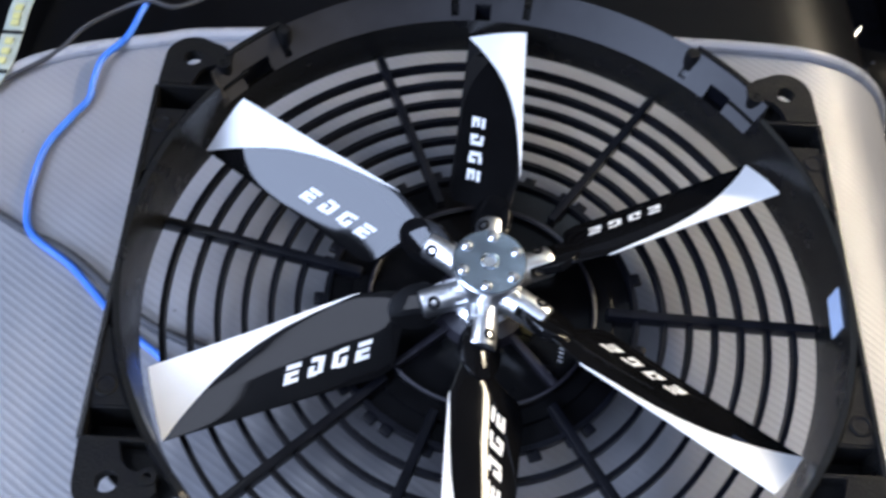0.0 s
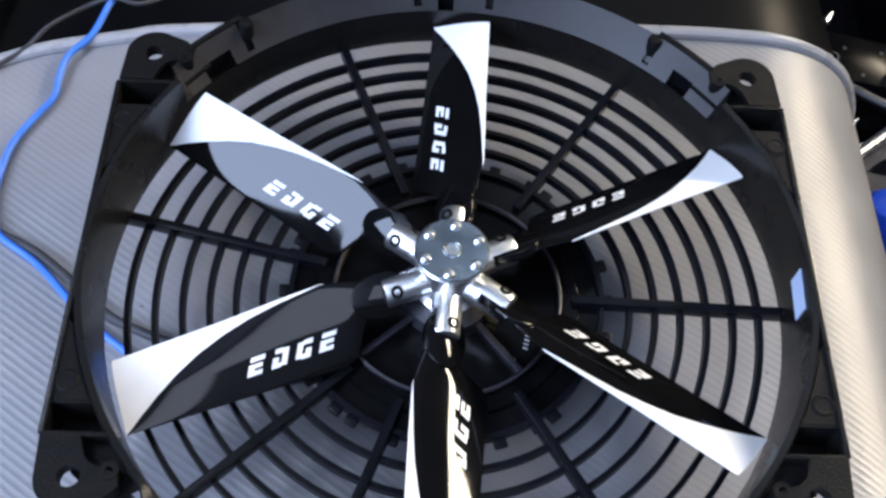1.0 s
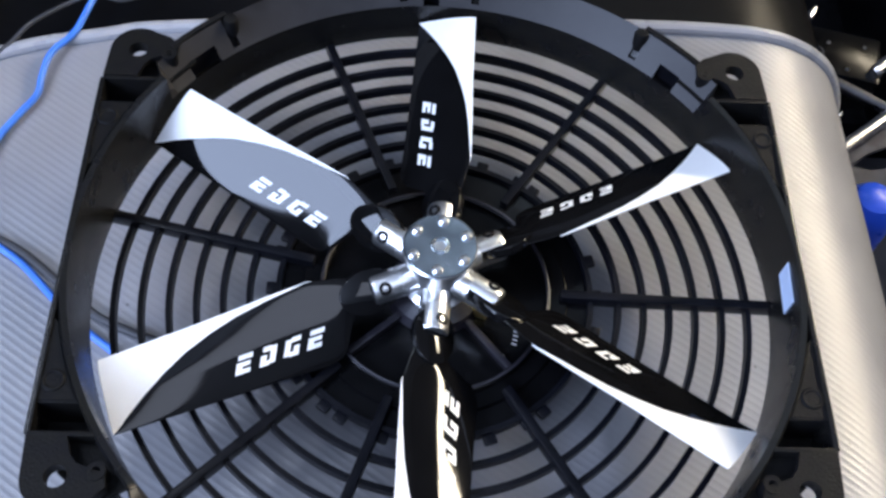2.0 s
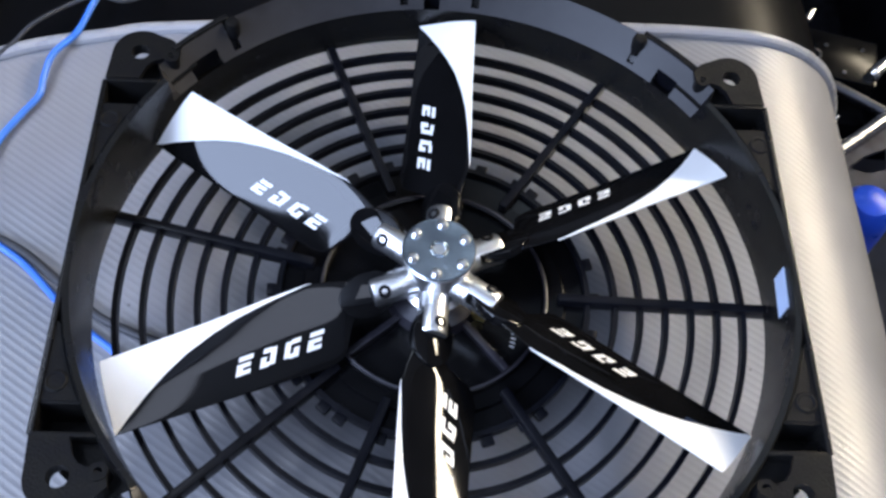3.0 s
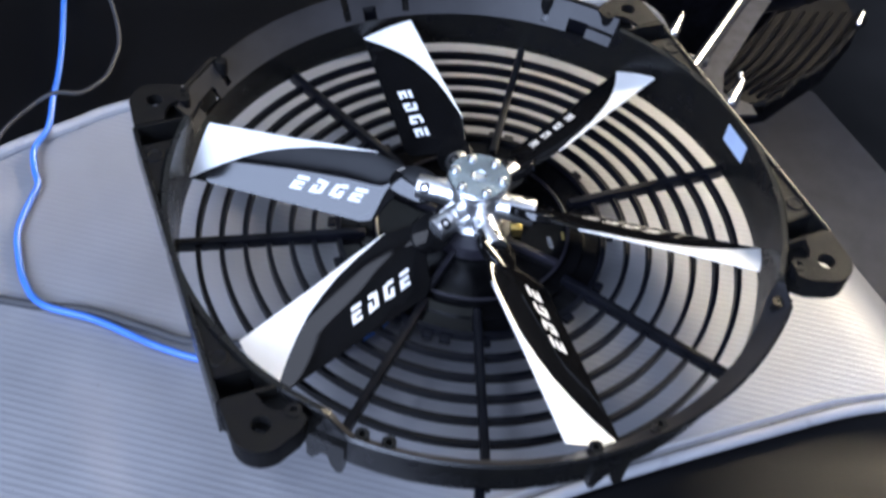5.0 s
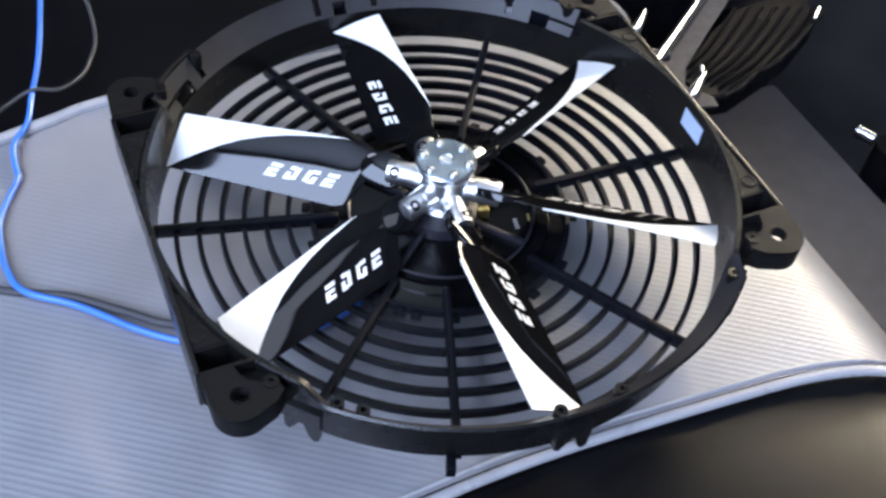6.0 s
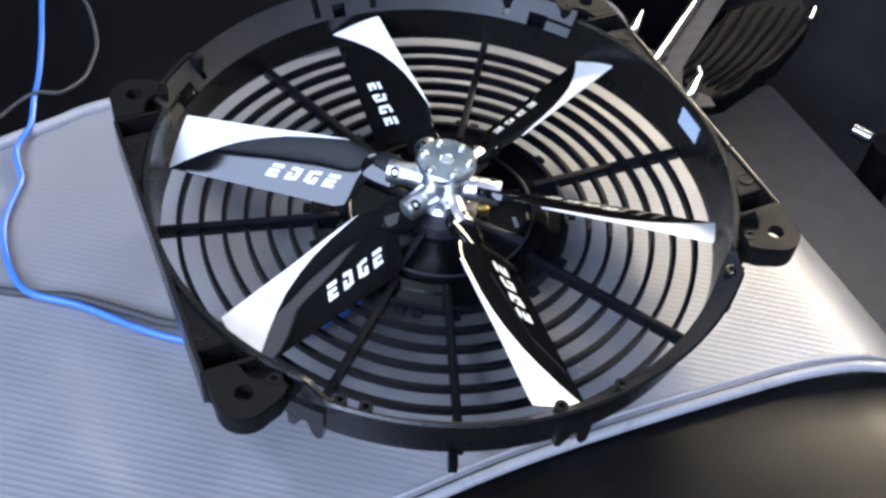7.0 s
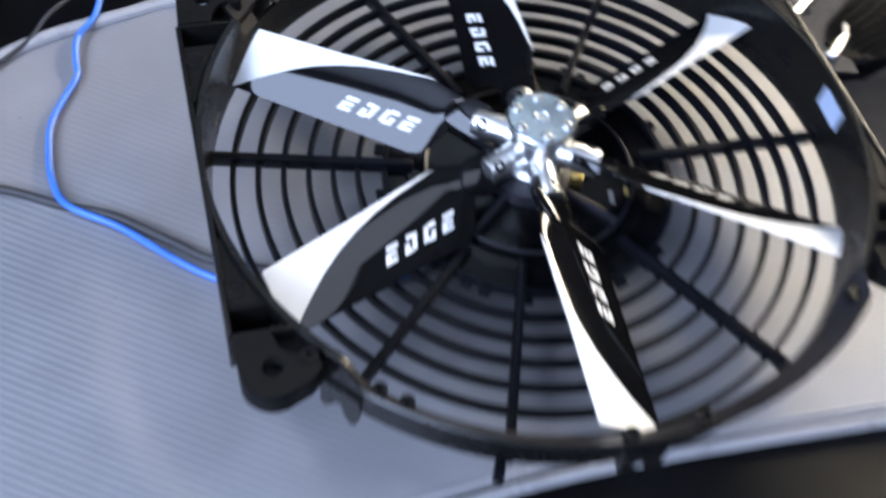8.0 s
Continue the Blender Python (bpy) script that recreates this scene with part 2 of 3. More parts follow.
copy_thing(panel, pose(1.00, -1.08, 2.305) @ Matrix.Diagonal((1.92, 1.92, 1, 1)))
# unseen housing and stand, added for the assumed warm source
strip = thing("strip_lamp", "assumed warm strip lamp with a slim metal housing, out of view", "lamp", at=(0, 0, 0))
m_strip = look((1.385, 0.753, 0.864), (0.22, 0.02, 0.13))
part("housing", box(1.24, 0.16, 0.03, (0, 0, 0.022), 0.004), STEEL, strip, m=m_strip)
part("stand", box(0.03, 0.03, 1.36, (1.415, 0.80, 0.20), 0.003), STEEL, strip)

# ------------------------------------------------------------------ seat
SEAT_RIB = -34.5
RIB_PITCH = 0.0037
ROLL_X, ROLL_R = 0.178, 0.078
OUTLINE = smooth_path([(-0.285, 0.03), (-0.278, 0.10), (-0.256, 0.138), (-0.225, 0.157), (-0.18, 0.1695), (-0.143, 0.177), (0.0, 0.188), (0.13, 0.192), (0.20, 0.190),
                       (0.28, 0.188), (0.320, 0.16), (0.325, -0.02), (0.318, -0.15), (0.28, -0.180), (0.22, -0.1625), (0.163, -0.1475), (0.109, -0.1425), (0.009, -0.1385),
                       (-0.06, -0.1405), (-0.14, -0.149), (-0.22, -0.172), (-0.272, -0.15), (-0.285, -0.08)], 10, closed=True)


def seat_height(s, y):
    """Flat top that rolls over the east side; s runs along the cloth. Gives x, z."""
    if s <= ROLL_X:
        return s, 0.0
    a = min((s - ROLL_X) / ROLL_R, 1.5)
    rest = max(0.0, (s - ROLL_X) - 1.5 * ROLL_R)
    return ROLL_X + ROLL_R * math.sin(a), -ROLL_R * (1 - math.cos(a)) - rest


def ribbed_top():
    ca, sa = math.cos(radians(SEAT_RIB)), math.sin(radians(SEAT_RIB))
    poly = [(p.x * ca + p.y * sa, -p.x * sa + p.y * ca) for p in OUTLINE]
    vmin, vmax = min(p[1] for p in poly), max(p[1] for p in poly)
    steps = int((vmax - vmin) / RIB_PITCH * 7)
    cols = 60
    verts, faces, rows = [], [], 0
    for i in range(1, steps):
        v = vmin + (vmax - vmin) * i / steps
        xs = []
        for a, b in zip(poly, poly[1:] + poly[:1]):
            if (a[1] - v) * (b[1] - v) < 0:
                xs.append(a[0] + (b[0] - a[0]) * (v - a[1]) / (b[1] - a[1]))
        if len(xs) < 2:
            continue
        u0, u1 = min(xs), max(xs)
        phase = (v / RIB_PITCH) % 1.0
        h = -0.00019 * (abs(math.sin(math.pi * phase)) ** 0.7)
        for j in range(cols + 1):
            u = u0 + (u1 - u0) * j / cols
            x, y = u * ca - v * sa, u * sa + v * ca
            sx, sz = seat_height(x, y)
            sag = 0.0012 * noise.noise(Vector((x * 9, y * 9, 2.0)))
            verts.append((sx, y, sz + h + sag))
        rows += 1
    for i in range(rows - 1):
        for j in range(cols):
            a = i * (cols + 1) + j
            faces.append((a, a + 1, a + cols + 2, a + cols + 1))
    me = bpy.data.meshes.new("ribbed_top")
    me.from_pydata(verts, [], faces)
    me.materials.append(VINYL)
    for p in me.polygons:
        p.use_smooth = True
    return me


seat = thing("bench_seat", "silver ribbed vinyl seat cushion with piped edges and black sides", "seat", at=(0, 0, 0))
part("ribbed_top", ribbed_top(), VINYL, seat, "silver grey ribbed vinyl")


def drop(p):
    x, z = seat_height(p.x, p.y)
    return Vector((x, p.y, z))


back_edge = [drop(p) for p in OUTLINE[10:95]]
front_edge = [drop(p) for p in OUTLINE[125:215]]
part("back_piping", tube([p + Vector((0, 0.0035, 0.0010)) for p in back_edge], 0.0038, 10), PIPING, seat, "pale silver piping")
part("front_piping", tube([p + Vector((0, -0.0044, 0.0010)) for p in front_edge], 0.0029, 10), PIPING, seat, "pale silver piping")

part("front_welt", tube([p + Vector((0, 0.0030, 0.0008)) for p in front_edge], 0.0010, 8), PIPING, seat, "thin raised welt")


def pad(y0, y1, fall, crown=0.0):
    """A black vinyl length of the bench beyond the ribbed top, with the same rolled side."""
    bm = bmesh.new()
    rows = []
    ny, ns = 30, 64
    for i in range(ny + 1):
        k = (i / ny) ** 1.3
        row = []
        for j in range(ns + 1):
            s = -0.62 + (0.34 + 0.62) * (j / ns) ** 0.8
            x, z = seat_height(s, 0)
            edge = edge_y(min(s, 0.30), y0)
            y = edge + (y1 - edge) * k
            d = abs(y - edge)
            sag = 0.002 * noise.noise(Vector((x * 4, y * 4, 5.0)))
            z -= crown * max(0.0, x - 0.03) ** 2 * min(1, d * 40)
            row.append(bm.verts.new((x, y, z - 0.0035 - fall * d - 0.9 * fall * d * d + sag * min(1, d * 20))))
        rows.append(row)
    for a, b in zip(rows, rows[1:]):
        for j in range(ns):
            bm.faces.new((a[j], a[j + 1], b[j + 1], b[j]))
    return bm


def edge_y(s, sign):
    """The y of the ribbed top's front (-1) or back (1) edge at s."""
    run = OUTLINE[12:96] if sign > 0 else OUTLINE[128:212]
    best = min(run, key=lambda p: abs(p.x - s))
    return best.y


part("front_pad", pad(-1, -0.62, 0.0, 0.22), BLACKVINYL, seat, "glossy black vinyl")
part("back_pad", pad(1, 0.95, 0.05), BLACKVINYL, seat, "glossy black vinyl")
part("side_panel", box(0.02, 1.5, 0.30, (0.246, 0.15, -0.24), 0.004), BLACKVINYL, seat)
part("base", box(0.80, 1.40, 0.34, (-0.20, 0.15, FLOOR_Z + 0.17), 0.01), BLACKVINYL, seat, "black base box")

# ------------------------------------------------------------------ fan
ZF = 0.070                      # height of the rim's top above the seat
ZG = ZF - 0.0352                # height of the grille
fan = thing("cooling_fan", "black plastic radiator fan with six glossy blades lying on the seat", "fan", at=(0, 0, 0))

SIDE = 0.1527


def shroud_ring():
    """Thin-walled ring with a flared lip; short gaps are left in the flare."""
    prof = [(0.1505, -0.036), (0.1511, -0.0142), (0.1526, -0.0122), (0.1560, -0.0076), (0.1612, 0.0), (0.1624, -0.0010), (0.1578, -0.0092), (0.1536, -0.0155), (0.1535, -0.036)]
    # on the flanks the wall stands upright under a flat top
    upright = [(0.1505, -0.036), (0.1512, -0.0150), (0.1514, -0.0080), (0.1522, -0.0008), (0.1548, -0.0004), (0.1556, -0.0014), (0.1556, -0.0040), (0.1550, -0.0120), (0.1535, -0.036)]
    low_gaps = [(91.6, 1.5), (136.4, 2.5), (44.4, 2.5)]
    high_gaps = [(97.3, 0.8), (83.9, 0.8), (129.8, 1.3), (51.6, 1.3)]
    bm = bmesh.new()
    n, k = 240, len(prof)
    rings = []
    for i in range(n):
        a = math.radians(360 * i / n)
        deg = (360 * i / n + 180) % 360 - 180
        flank = -43 < deg < 35.8 or deg < -137 or deg > 145.0
        w = 1.0 if flank else max(0.0, 1 - (-43 - deg) / 5) if -90 < deg < 0 else max(0.0, 1 - (deg + 137) / 5) if deg < 0 else 0.0
        shape = [(p[0] + (q[0] - p[0]) * w, p[1] + (q[1] - p[1]) * w) for p, q in zip(prof, upright)]
        rings.append([bm.verts.new((r * math.cos(a), r * math.sin(a), z + ZF)) for r, z in shape])
    for i in range(n):
        mid = (360 * (i + 0.5) / n + 180) % 360 - 180
        low = any(abs(mid - c) < w for c, w in low_gaps)
        high = any(abs(mid - c) < w for c, w in high_gaps)
        for j in range(k):
            if (low and j in (1, 2, 6)) or (high and j in (2, 3, 4, 5)):
                continue
            p, q = rings[i], rings[(i + 1) % n]
            face = bm.faces.new((p[j], q[j], q[(j + 1) % k], p[(j + 1) % k]))
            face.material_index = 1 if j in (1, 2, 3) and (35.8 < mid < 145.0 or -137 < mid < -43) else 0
    for sx in (1, -1):
        bmesh.ops.bisect_plane(bm, geom=bm.verts[:] + bm.edges[:] + bm.faces[:], plane_co=(sx * SIDE, 0, 0), plane_no=(sx, 0, 0), clear_outer=True)
    return bm


shroud = part("shroud", shroud_ring(), SHROUD, fan, "black nylon ring with a paler, more matte flared lip")
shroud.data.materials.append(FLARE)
for sx in (1, -1):
    part("side_wall", box(0.0024, 0.172, 0.024, (sx * (SIDE + 0.0011), 0, ZF - 0.0125), 0.0006), SHROUD, shroud)

EAR_X, EAR_Y, EAR_R = 0.1400, 0.1025, 0.0128


def ear_mesh():
    outer = [(SIDE + 0.001, 0.0868)] + arc(EAR_X, EAR_Y, EAR_R, 5, 122, 14)
    outer += [(0.1262, 0.1105), (0.1215, 0.1060), (0.1225, 0.1010), (0.1290, 0.0990), (0.1335, 0.0972), (0.1362, 0.0940), (0.1385, 0.0868)]
    return plate(outer, [arc(EAR_X, EAR_Y, 0.0043, 0, 337.5, 15)], ZF - 0.0026, ZF)


ear_shape = mesh_of("ear", ear_mesh(), EARS)
def ear_skirt():
    """The wall that hangs from the rounded end of an ear."""
    bm = bmesh.new()
    rings = []
    for r in (EAR_R, EAR_R - 0.002):
        for z in (ZF - 0.0015, ZF - 0.013):
            pts = [(EAR_X + r * math.cos(radians(5)), 0.086)] + arc(EAR_X, EAR_Y, r, 5, 122, 14) + [(0.1262 + (EAR_R - r) * 0.5, 0.1105 - (EAR_R - r) * 0.5), (0.1215 + (EAR_R - r), 0.1060)]
            rings.append([bm.verts.new((x, y, z)) for x, y in pts])
    a, b, c, d = rings
    for p, q in ((a, b), (b, d), (d, c), (c, a)):
        for j in range(len(p) - 1):
            bm.faces.new((p[j], p[j + 1], q[j + 1], q[j]))
    return bm


web_shape = mesh_of("web", plate([(0.1400, 0.0868), (0.1420, 0.0985), (0.1330, 0.1060), (0.1235, 0.1085)] + arc(0, 0, 0.1545, 42, 34, 6), [], ZF - 0.0100, ZF - 0.0080), EARS)
boss_shape = mesh_of("boss", lathe([(0.0043, -0.0062), (0.0043, -0.0020), (0.0066, -0.0020), (0.0066, -0.0062)], 24), EARS)
skirt_shape = mesh_of("skirt", ear_skirt(), EARS)
pocket_shape = mesh_of("pocket_floor", plate([(SIDE, 0.030), (SIDE, 0.0868), (0.1425, 0.0945), (0.1285, 0.1005)] + arc(0, 0, 0.1545, 39, 11, 10), [], ZF - 0.024, ZF - 0.021), EARS)
rib_near = mesh_of("rib", box(0.0250, 0.0020, 0.021, (0.1408, 0.0858, ZF - 0.0110), 0.0004), EARS)
rib_far = mesh_of("rib", box(0.0160, 0.0020, 0.019, (0.1452, 0.0722, ZF - 0.0115), 0.0004), EARS)
flange_shape = mesh_of("flange", plate([(SIDE + 0.001, 0.036), (SIDE + 0.001, 0.0722)] + arc(0, 0, 0.1560, 27.4, 14.5, 6), [], ZF - 0.0040, ZF - 0.0016), EARS)
disc_shape = mesh_of("flange_boss", solid_lathe([(0.0046, -0.0026), (0.0046, -0.0012), (0.0041, -0.0008), (0.0034, -0.0008), (0.0030, -0.0013)], 28), EARS)
eye_shape = mesh_of("screw_eye", solid_lathe([(0.0036, -0.010), (0.0036, 0.0006), (0.0016, 0.0006), (0.0015, -0.006)], 18), EARS)
for sx in (1, -1):
    for sy in (1, -1):
        flip = Matrix.Diagonal((sx, sy, 1, 1))
        ear = part("ear", ear_shape, EARS, fan, m=flip)
        part("skirt", skirt_shape, EARS, ear)
        part("web", web_shape, EARS, ear)
        part("boss", boss_shape, EARS, ear, m=Matrix.Translation((EAR_X, EAR_Y, ZF)))
        part("pocket_floor", pocket_shape, EARS, ear)
        part("rib", rib_near, EARS, ear)
        part("rib", rib_far, EARS, ear)
        part("flange", flange_shape, EARS, ear)
        part("flange_boss", disc_shape, EARS, ear, m=Matrix.Translation((0.1482, 0.0640, ZF)))
        part("screw_eye", eye_shape, EARS, ear, m=Matrix.Translation((0.1256, 0.1003, ZF)))

# tabs and hooks round the rim

plug = mesh_of("clip", box(0.0080, 0.0225, 0.0185, (0.1604, 0, ZF - 0.0168), 0.0008), GRILLE)
for a in (91.6, 136.4, 44.4):
    part("clip", plug, GRILLE, shroud, m=Matrix.Rotation(radians(a), 4, "Z"))


def clip_bar(a0, a1):
    """A dark bar along the outside of the lip, with a round knob at one end."""
    n = 12
    bm = bmesh.new()
    prof = [(0.1620, -0.0075), (0.1616, 0.0008), (0.1640, 0.0012), (0.1650, -0.0010), (0.1646, -0.0075)]
    rings = []
    for i in range(n + 1):
        a = radians(a0 + (a1 - a0) * i / n)
        rings.append([bm.verts.new((r * math.cos(a), r * math.sin(a), ZF + z)) for r, z in prof])
    for p, q in zip(rings, rings[1:]):
        for j in range(5):
            bm.faces.new((p[j], p[(j + 1) % 5], q[(j + 1) % 5], q[j]))
    bm.faces.new(rings[0])
    bm.faces.new(rings[-1][::-1])
    return bm


knob_shape = mesh_of("bar_knob", solid_lathe([(0.0034, -0.0095), (0.0036, -0.0010), (0.0030, 0.0004), (0.0014, 0.0008)], 20), EARS)
for a0, a1 in ((41.0, 52.0), (140.0, 129.0)):
    bar = part("clip_bar", clip_bar(a0, a1), EARS, shroud)
    part("bar_knob", knob_shape, EARS, bar, m=Matrix.Rotation(radians(a1), 4, "Z") @ Matrix.Translation((0.1590, 0, ZF)))


def hook():
    bm = bmesh.new()
    outer = [(-0.010, 0.0), (-0.010, -0.020), (-0.007, -0.022), (-0.0035, -0.017), (-0.0015, -0.013), (0.0015, -0.013), (0.004, -0.022), (0.007, -0.026), (0.010, -0.024), (0.011, 0.0)]
    rings = [[bm.verts.new((x, y, z)) for y, z in outer] for x in (0.1585, 0.1622)]
    bm.faces.new(rings[0])
    bm.faces.new(rings[1][::-1])
    for j in range(len(outer)):
        k = (j + 1) % len(outer)
        bm.faces.new((rings[0][j], rings[0][k], rings[1][k], rings[1][j]))
    return bm


hook_shape = mesh_of("hook", hook(), SHROUD)
for a in (-136.0, -92.3, -47.0, 84.0):
    part("hook", hook_shape, SHROUD, shroud, m=Matrix.Translation((0, 0, ZF - 0.009)) @ Matrix.Rotation(radians(a), 4, "Z") @ Matrix.Diagonal((1, 0.85, 0.85, 1)))
rim_eye = mesh_of("rim_eye", lathe([(0.0014, -0.006), (0.0014, 0.0), (0.0032, 0.0), (0.0032, -0.006)], 16), SHROUD)
for a in (-130.8, -126.5, -83.0, -94.5, -47.2):
    part("rim_eye", rim_eye, SHROUD, shroud, m=Matrix.Rotation(radians(a), 4, "Z") @ Matrix.Translation((0.1560, 0, ZF - 0.003)))
bm = box(0.0005, 0.0195, 0.0110, (0, 0, 0))
bmesh.ops.transform(bm, matrix=pose(0.1506, -0.0078, ZF - 0.0118, 0, 1.5, -3.0), verts=bm.verts)
part("label", bm, LABEL, shroud, "pale blue sticker")

ZR = ZG - 0.0032               # height of the guard rings
grille = part("grille", lathe([(0.0500, ZR - 0.002), (0.0500, ZR + 0.0012), (0.0590, ZR + 0.0012), (0.0600, ZR - 0.0002), (0.0695, ZR - 0.0004), (0.0695, ZR - 0.002)], 72), MOTOR, fan, "black moulded guard of rings and spokes")
tooth = mesh_of("tooth", box(0.0046, 0.0058, 0.0030, (0.0734, 0, ZR - 0.0004), 0.0010), GRILLE)
for k in range(30):
    if k % 5 != 2:
        part("tooth", tooth, GRILLE, grille, m=Matrix.Rotation(radians(12 * k + 3.0 * math.sin(k * 2.1)), 4, "Z"))
for r in (0.0700, 0.0828, 0.0944, 0.1060, 0.1178, 0.1297, 0.1415):
    w, h = 0.0015, 0.0022
    part("guard_ring", lathe([(r - w, ZR - h), (r - w * 0.8, ZR + h), (r + w * 0.8, ZR + h), (r + w, ZR - h)], 96), GRILLE, grille)
spoke = mesh_of("spoke", box(0.0965, 0.0042, 0.0070, (0.1045, 0, ZR + 0.0012), 0.0009), GRILLE)
for a in (111.3, 55.6, -1.6, -57.5, -110.2, -136.8, 167.0):
    part("spoke", spoke, GRILLE, grille, m=Matrix.Rotation(radians(a), 4, "Z"))
part("lead_tab", box(0.008, 0.0045, 0.0075, (0.158, 0, ZR + 0.0015), 0.0008), GRILLE, grille, m=Matrix.Rotation(radians(-111.5), 4, "Z"))

motor = part("motor", solid_lathe([(0.040, 0.0005), (0.046, 0.004), (0.047, 0.010), (0.047, ZG - 0.006), (0.0580, ZG - 0.0034), (0.0580, ZG - 0.0026), (0.0520, ZG - 0.0022), (0.0516, ZG + 0.0006), (0.0505, ZG + 0.0012),
                                   (0.0494, ZG + 0.0006), (0.0490, ZG - 0.0020), (0.030, ZG - 0.0024), (0.014, ZG - 0.0024)], 72), MOTOR, fan, "glossy black motor housing")
fin = mesh_of("fin", box(0.0320, 0.0032, 0.0042, (0.0335, 0, ZG - 0.0008), 0.0007), MOTORFIN)
for a in (-139.0, -50.0, 41.0, 131.0):
    part("fin", fin, MOTORFIN, motor, m=Matrix.Rotation(radians(a), 4, "Z"))
part("shaft_cone", solid_lathe([(0.0225, ZG - 0.0030), (0.0205, ZG + 0.0030), (0.0140, ZG + 0.0062), (0.0120, ZG + 0.0080), (0.0105, ZG + 0.0160)], 40), MOTORFIN, motor)
part("motor_rim", lathe([(0.0506 + 0.0008 * math.cos(radians(a)), ZG + 0.0012 + 0.0008 * math.sin(radians(a))) for a in range(0, 360, 45)], 96), MOTORFIN, motor)

GOLD = material("gold_terminal", (0.75, 0.58, 0.22), 0.3, metal=0.9, vary=0.1, bump=0.0)
part("terminal", box(0.0062, 0.0046, 0.0060, (0, 0, 0), 0.0005), GOLD, motor, "small gold terminal", m=pose(0.0200, -0.0113, ZG + 0.0010, 0, 0, -20))
part("gold_mark", box(0.0012, 0.0050, 0.0004, (0, 0, 0)), GOLD, motor, "gold printed bar", m=pose(0.0435, -0.0207, ZG - 0.0020, 0, 0, -20))
for k in range(4):
    part("print_bar", box(0.0022, 0.0007, 0.0004, (0, 0, 0)), PIPING, motor, "white printed bar", m=pose(0.0358 - 0.0004 * k, -0.0197 - 0.0020 * k, ZG - 0.0021, 0, 0, -20))
part("print_bar", box(0.0012, 0.0012, 0.0004, (0, 0, 0)), PIPING, motor, "white printed bar", m=pose(0.0295, -0.0316, ZG - 0.0021, 0, 0, -40))

# hub
ZB = ZF - 0.0172                # height of the blades' axes
hub = part("hub", solid_lathe([(0.0075, ZG + 0.010), (0.0075, ZB - 0.011), (0.0150, ZB - 0.0105), (0.0156, ZB - 0.009), (0.0130, ZB - 0.007), (0.0130, ZB + 0.010), (0.0153, ZB + 0.0142), (0.0160, ZB + 0.0152),
                               (0.0160, ZB + 0.0177), (0.0155, ZB + 0.0183)], 48), ALU, fan, "machined aluminium hub")
part("hub_disc", lathe([(0.0036, ZB + 0.0150), (0.0036, ZB + 0.0181), (0.0042, ZB + 0.0187), (0.0152, ZB + 0.0187), (0.0156, ZB + 0.0183), (0.0156, ZB + 0.0150)], 48), DISC, hub, "blue-grey polished cap plate")
part("hub_bore", solid_lathe([(0.0034, ZB + 0.0137), (0.0034, ZB + 0.0178)], 6), RUBBER, hub, "dark socket")
part("bore_ring", lathe([(0.0030, ZB + 0.0176), (0.0030, ZB + 0.0191), (0.0034, ZB + 0.0193), (0.0040, ZB + 0.0189), (0.0040, ZB + 0.0176)], 6), DISC, hub)
cap = mesh_of("cap_screw", solid_lathe([(0.0025, 0), (0.0025, 0.0006), (0.0022, 0.0013), (0.0015, 0.0019), (0.0006, 0.0021)], 20), SCREW)
for k in range(6):
    part("cap_screw", cap, SCREW, hub, m=Matrix.Rotation(radians(84 - 60 * k), 4, "Z") @ Matrix.Translation((0.0122, 0, ZB + 0.0186)))

PITCH = 37.5


def blade_frame(angle, dz=0.0, dp=0.0):
    """Local x outward, y towards the leading edge, z off the upper face."""
    a, p = radians(angle), radians(PITCH + dp)
    u = Vector((math.cos(a), math.sin(a), 0))
    tc = Vector((math.sin(a), -math.cos(a), 0))
    v = tc * math.cos(p) + Vector((0, 0, math.sin(p)))
    n = u.cross(v)
    if n.z < 0:
        n = -n
    return Matrix(((u.x, v.x, n.x, 0), (u.y, v.y, n.y, 0), (u.z, v.z, n.z, ZB + dz), (0, 0, 0, 1)))


def interp(x, table):
    for (a, fa), (b, fb) in zip(table, table[1:]):
        if x <= b:
            t = max(0.0, (x - a) / (b - a))
            return fa + (fb - fa) * t
    return table[-1][1]


LEAD = [(0.024, 0.0058), (0.034, 0.0078), (0.041, 0.0092), (0.0460, 0.0106), (0.056, 0.0126), (0.075, 0.0120), (0.10, 0.0107), (0.15, 0.0093)]
TRAIL = [(0.024, -0.0045), (0.040, -0.0064), (0.0440, -0.0125), (0.049, -0.0220), (0.056, -0.0242), (0.08, -0.0232), (0.11, -0.0222), (0.15, -0.0208)]
TWIST = [(0.020, 33.5), (0.050, 33.9), (0.07, 33.6), (0.10, 31.5), (0.125, 28.8), (0.15, 26.0)]
THICK = [(0.024, 0.0020), (0.040, 0.0021), (0.06, 0.0019), (0.15, 0.0010)]


def warp(u, v, h):
    """Twist a point of the flat blade about its axis."""
    d = radians(interp(u, TWIST) - PITCH)
    return (u, v * math.cos(d) - h * math.sin(d), v * math.sin(d) + h * math.cos(d))


def tip_u(c):
    return 0.1482 + (0.1446 - 0.1482) * c          # c: 0 trailing, 1 leading


def blade_top(u, v):
    l, t = interp(u, LEAD), interp(u, TRAIL)
    c = min(1.0, max(0.0, (v - t) / (l - t)))
    shape = (max(0.0, 1 - c) ** 0.5) * (0.25 + 0.75 * min(1, c * 1.6)) * 1.25 if c > 0.5 else (0.08 + 0.92 * (c / 0.5) ** 0.8) * 0.80
    return interp(u, THICK) * shape


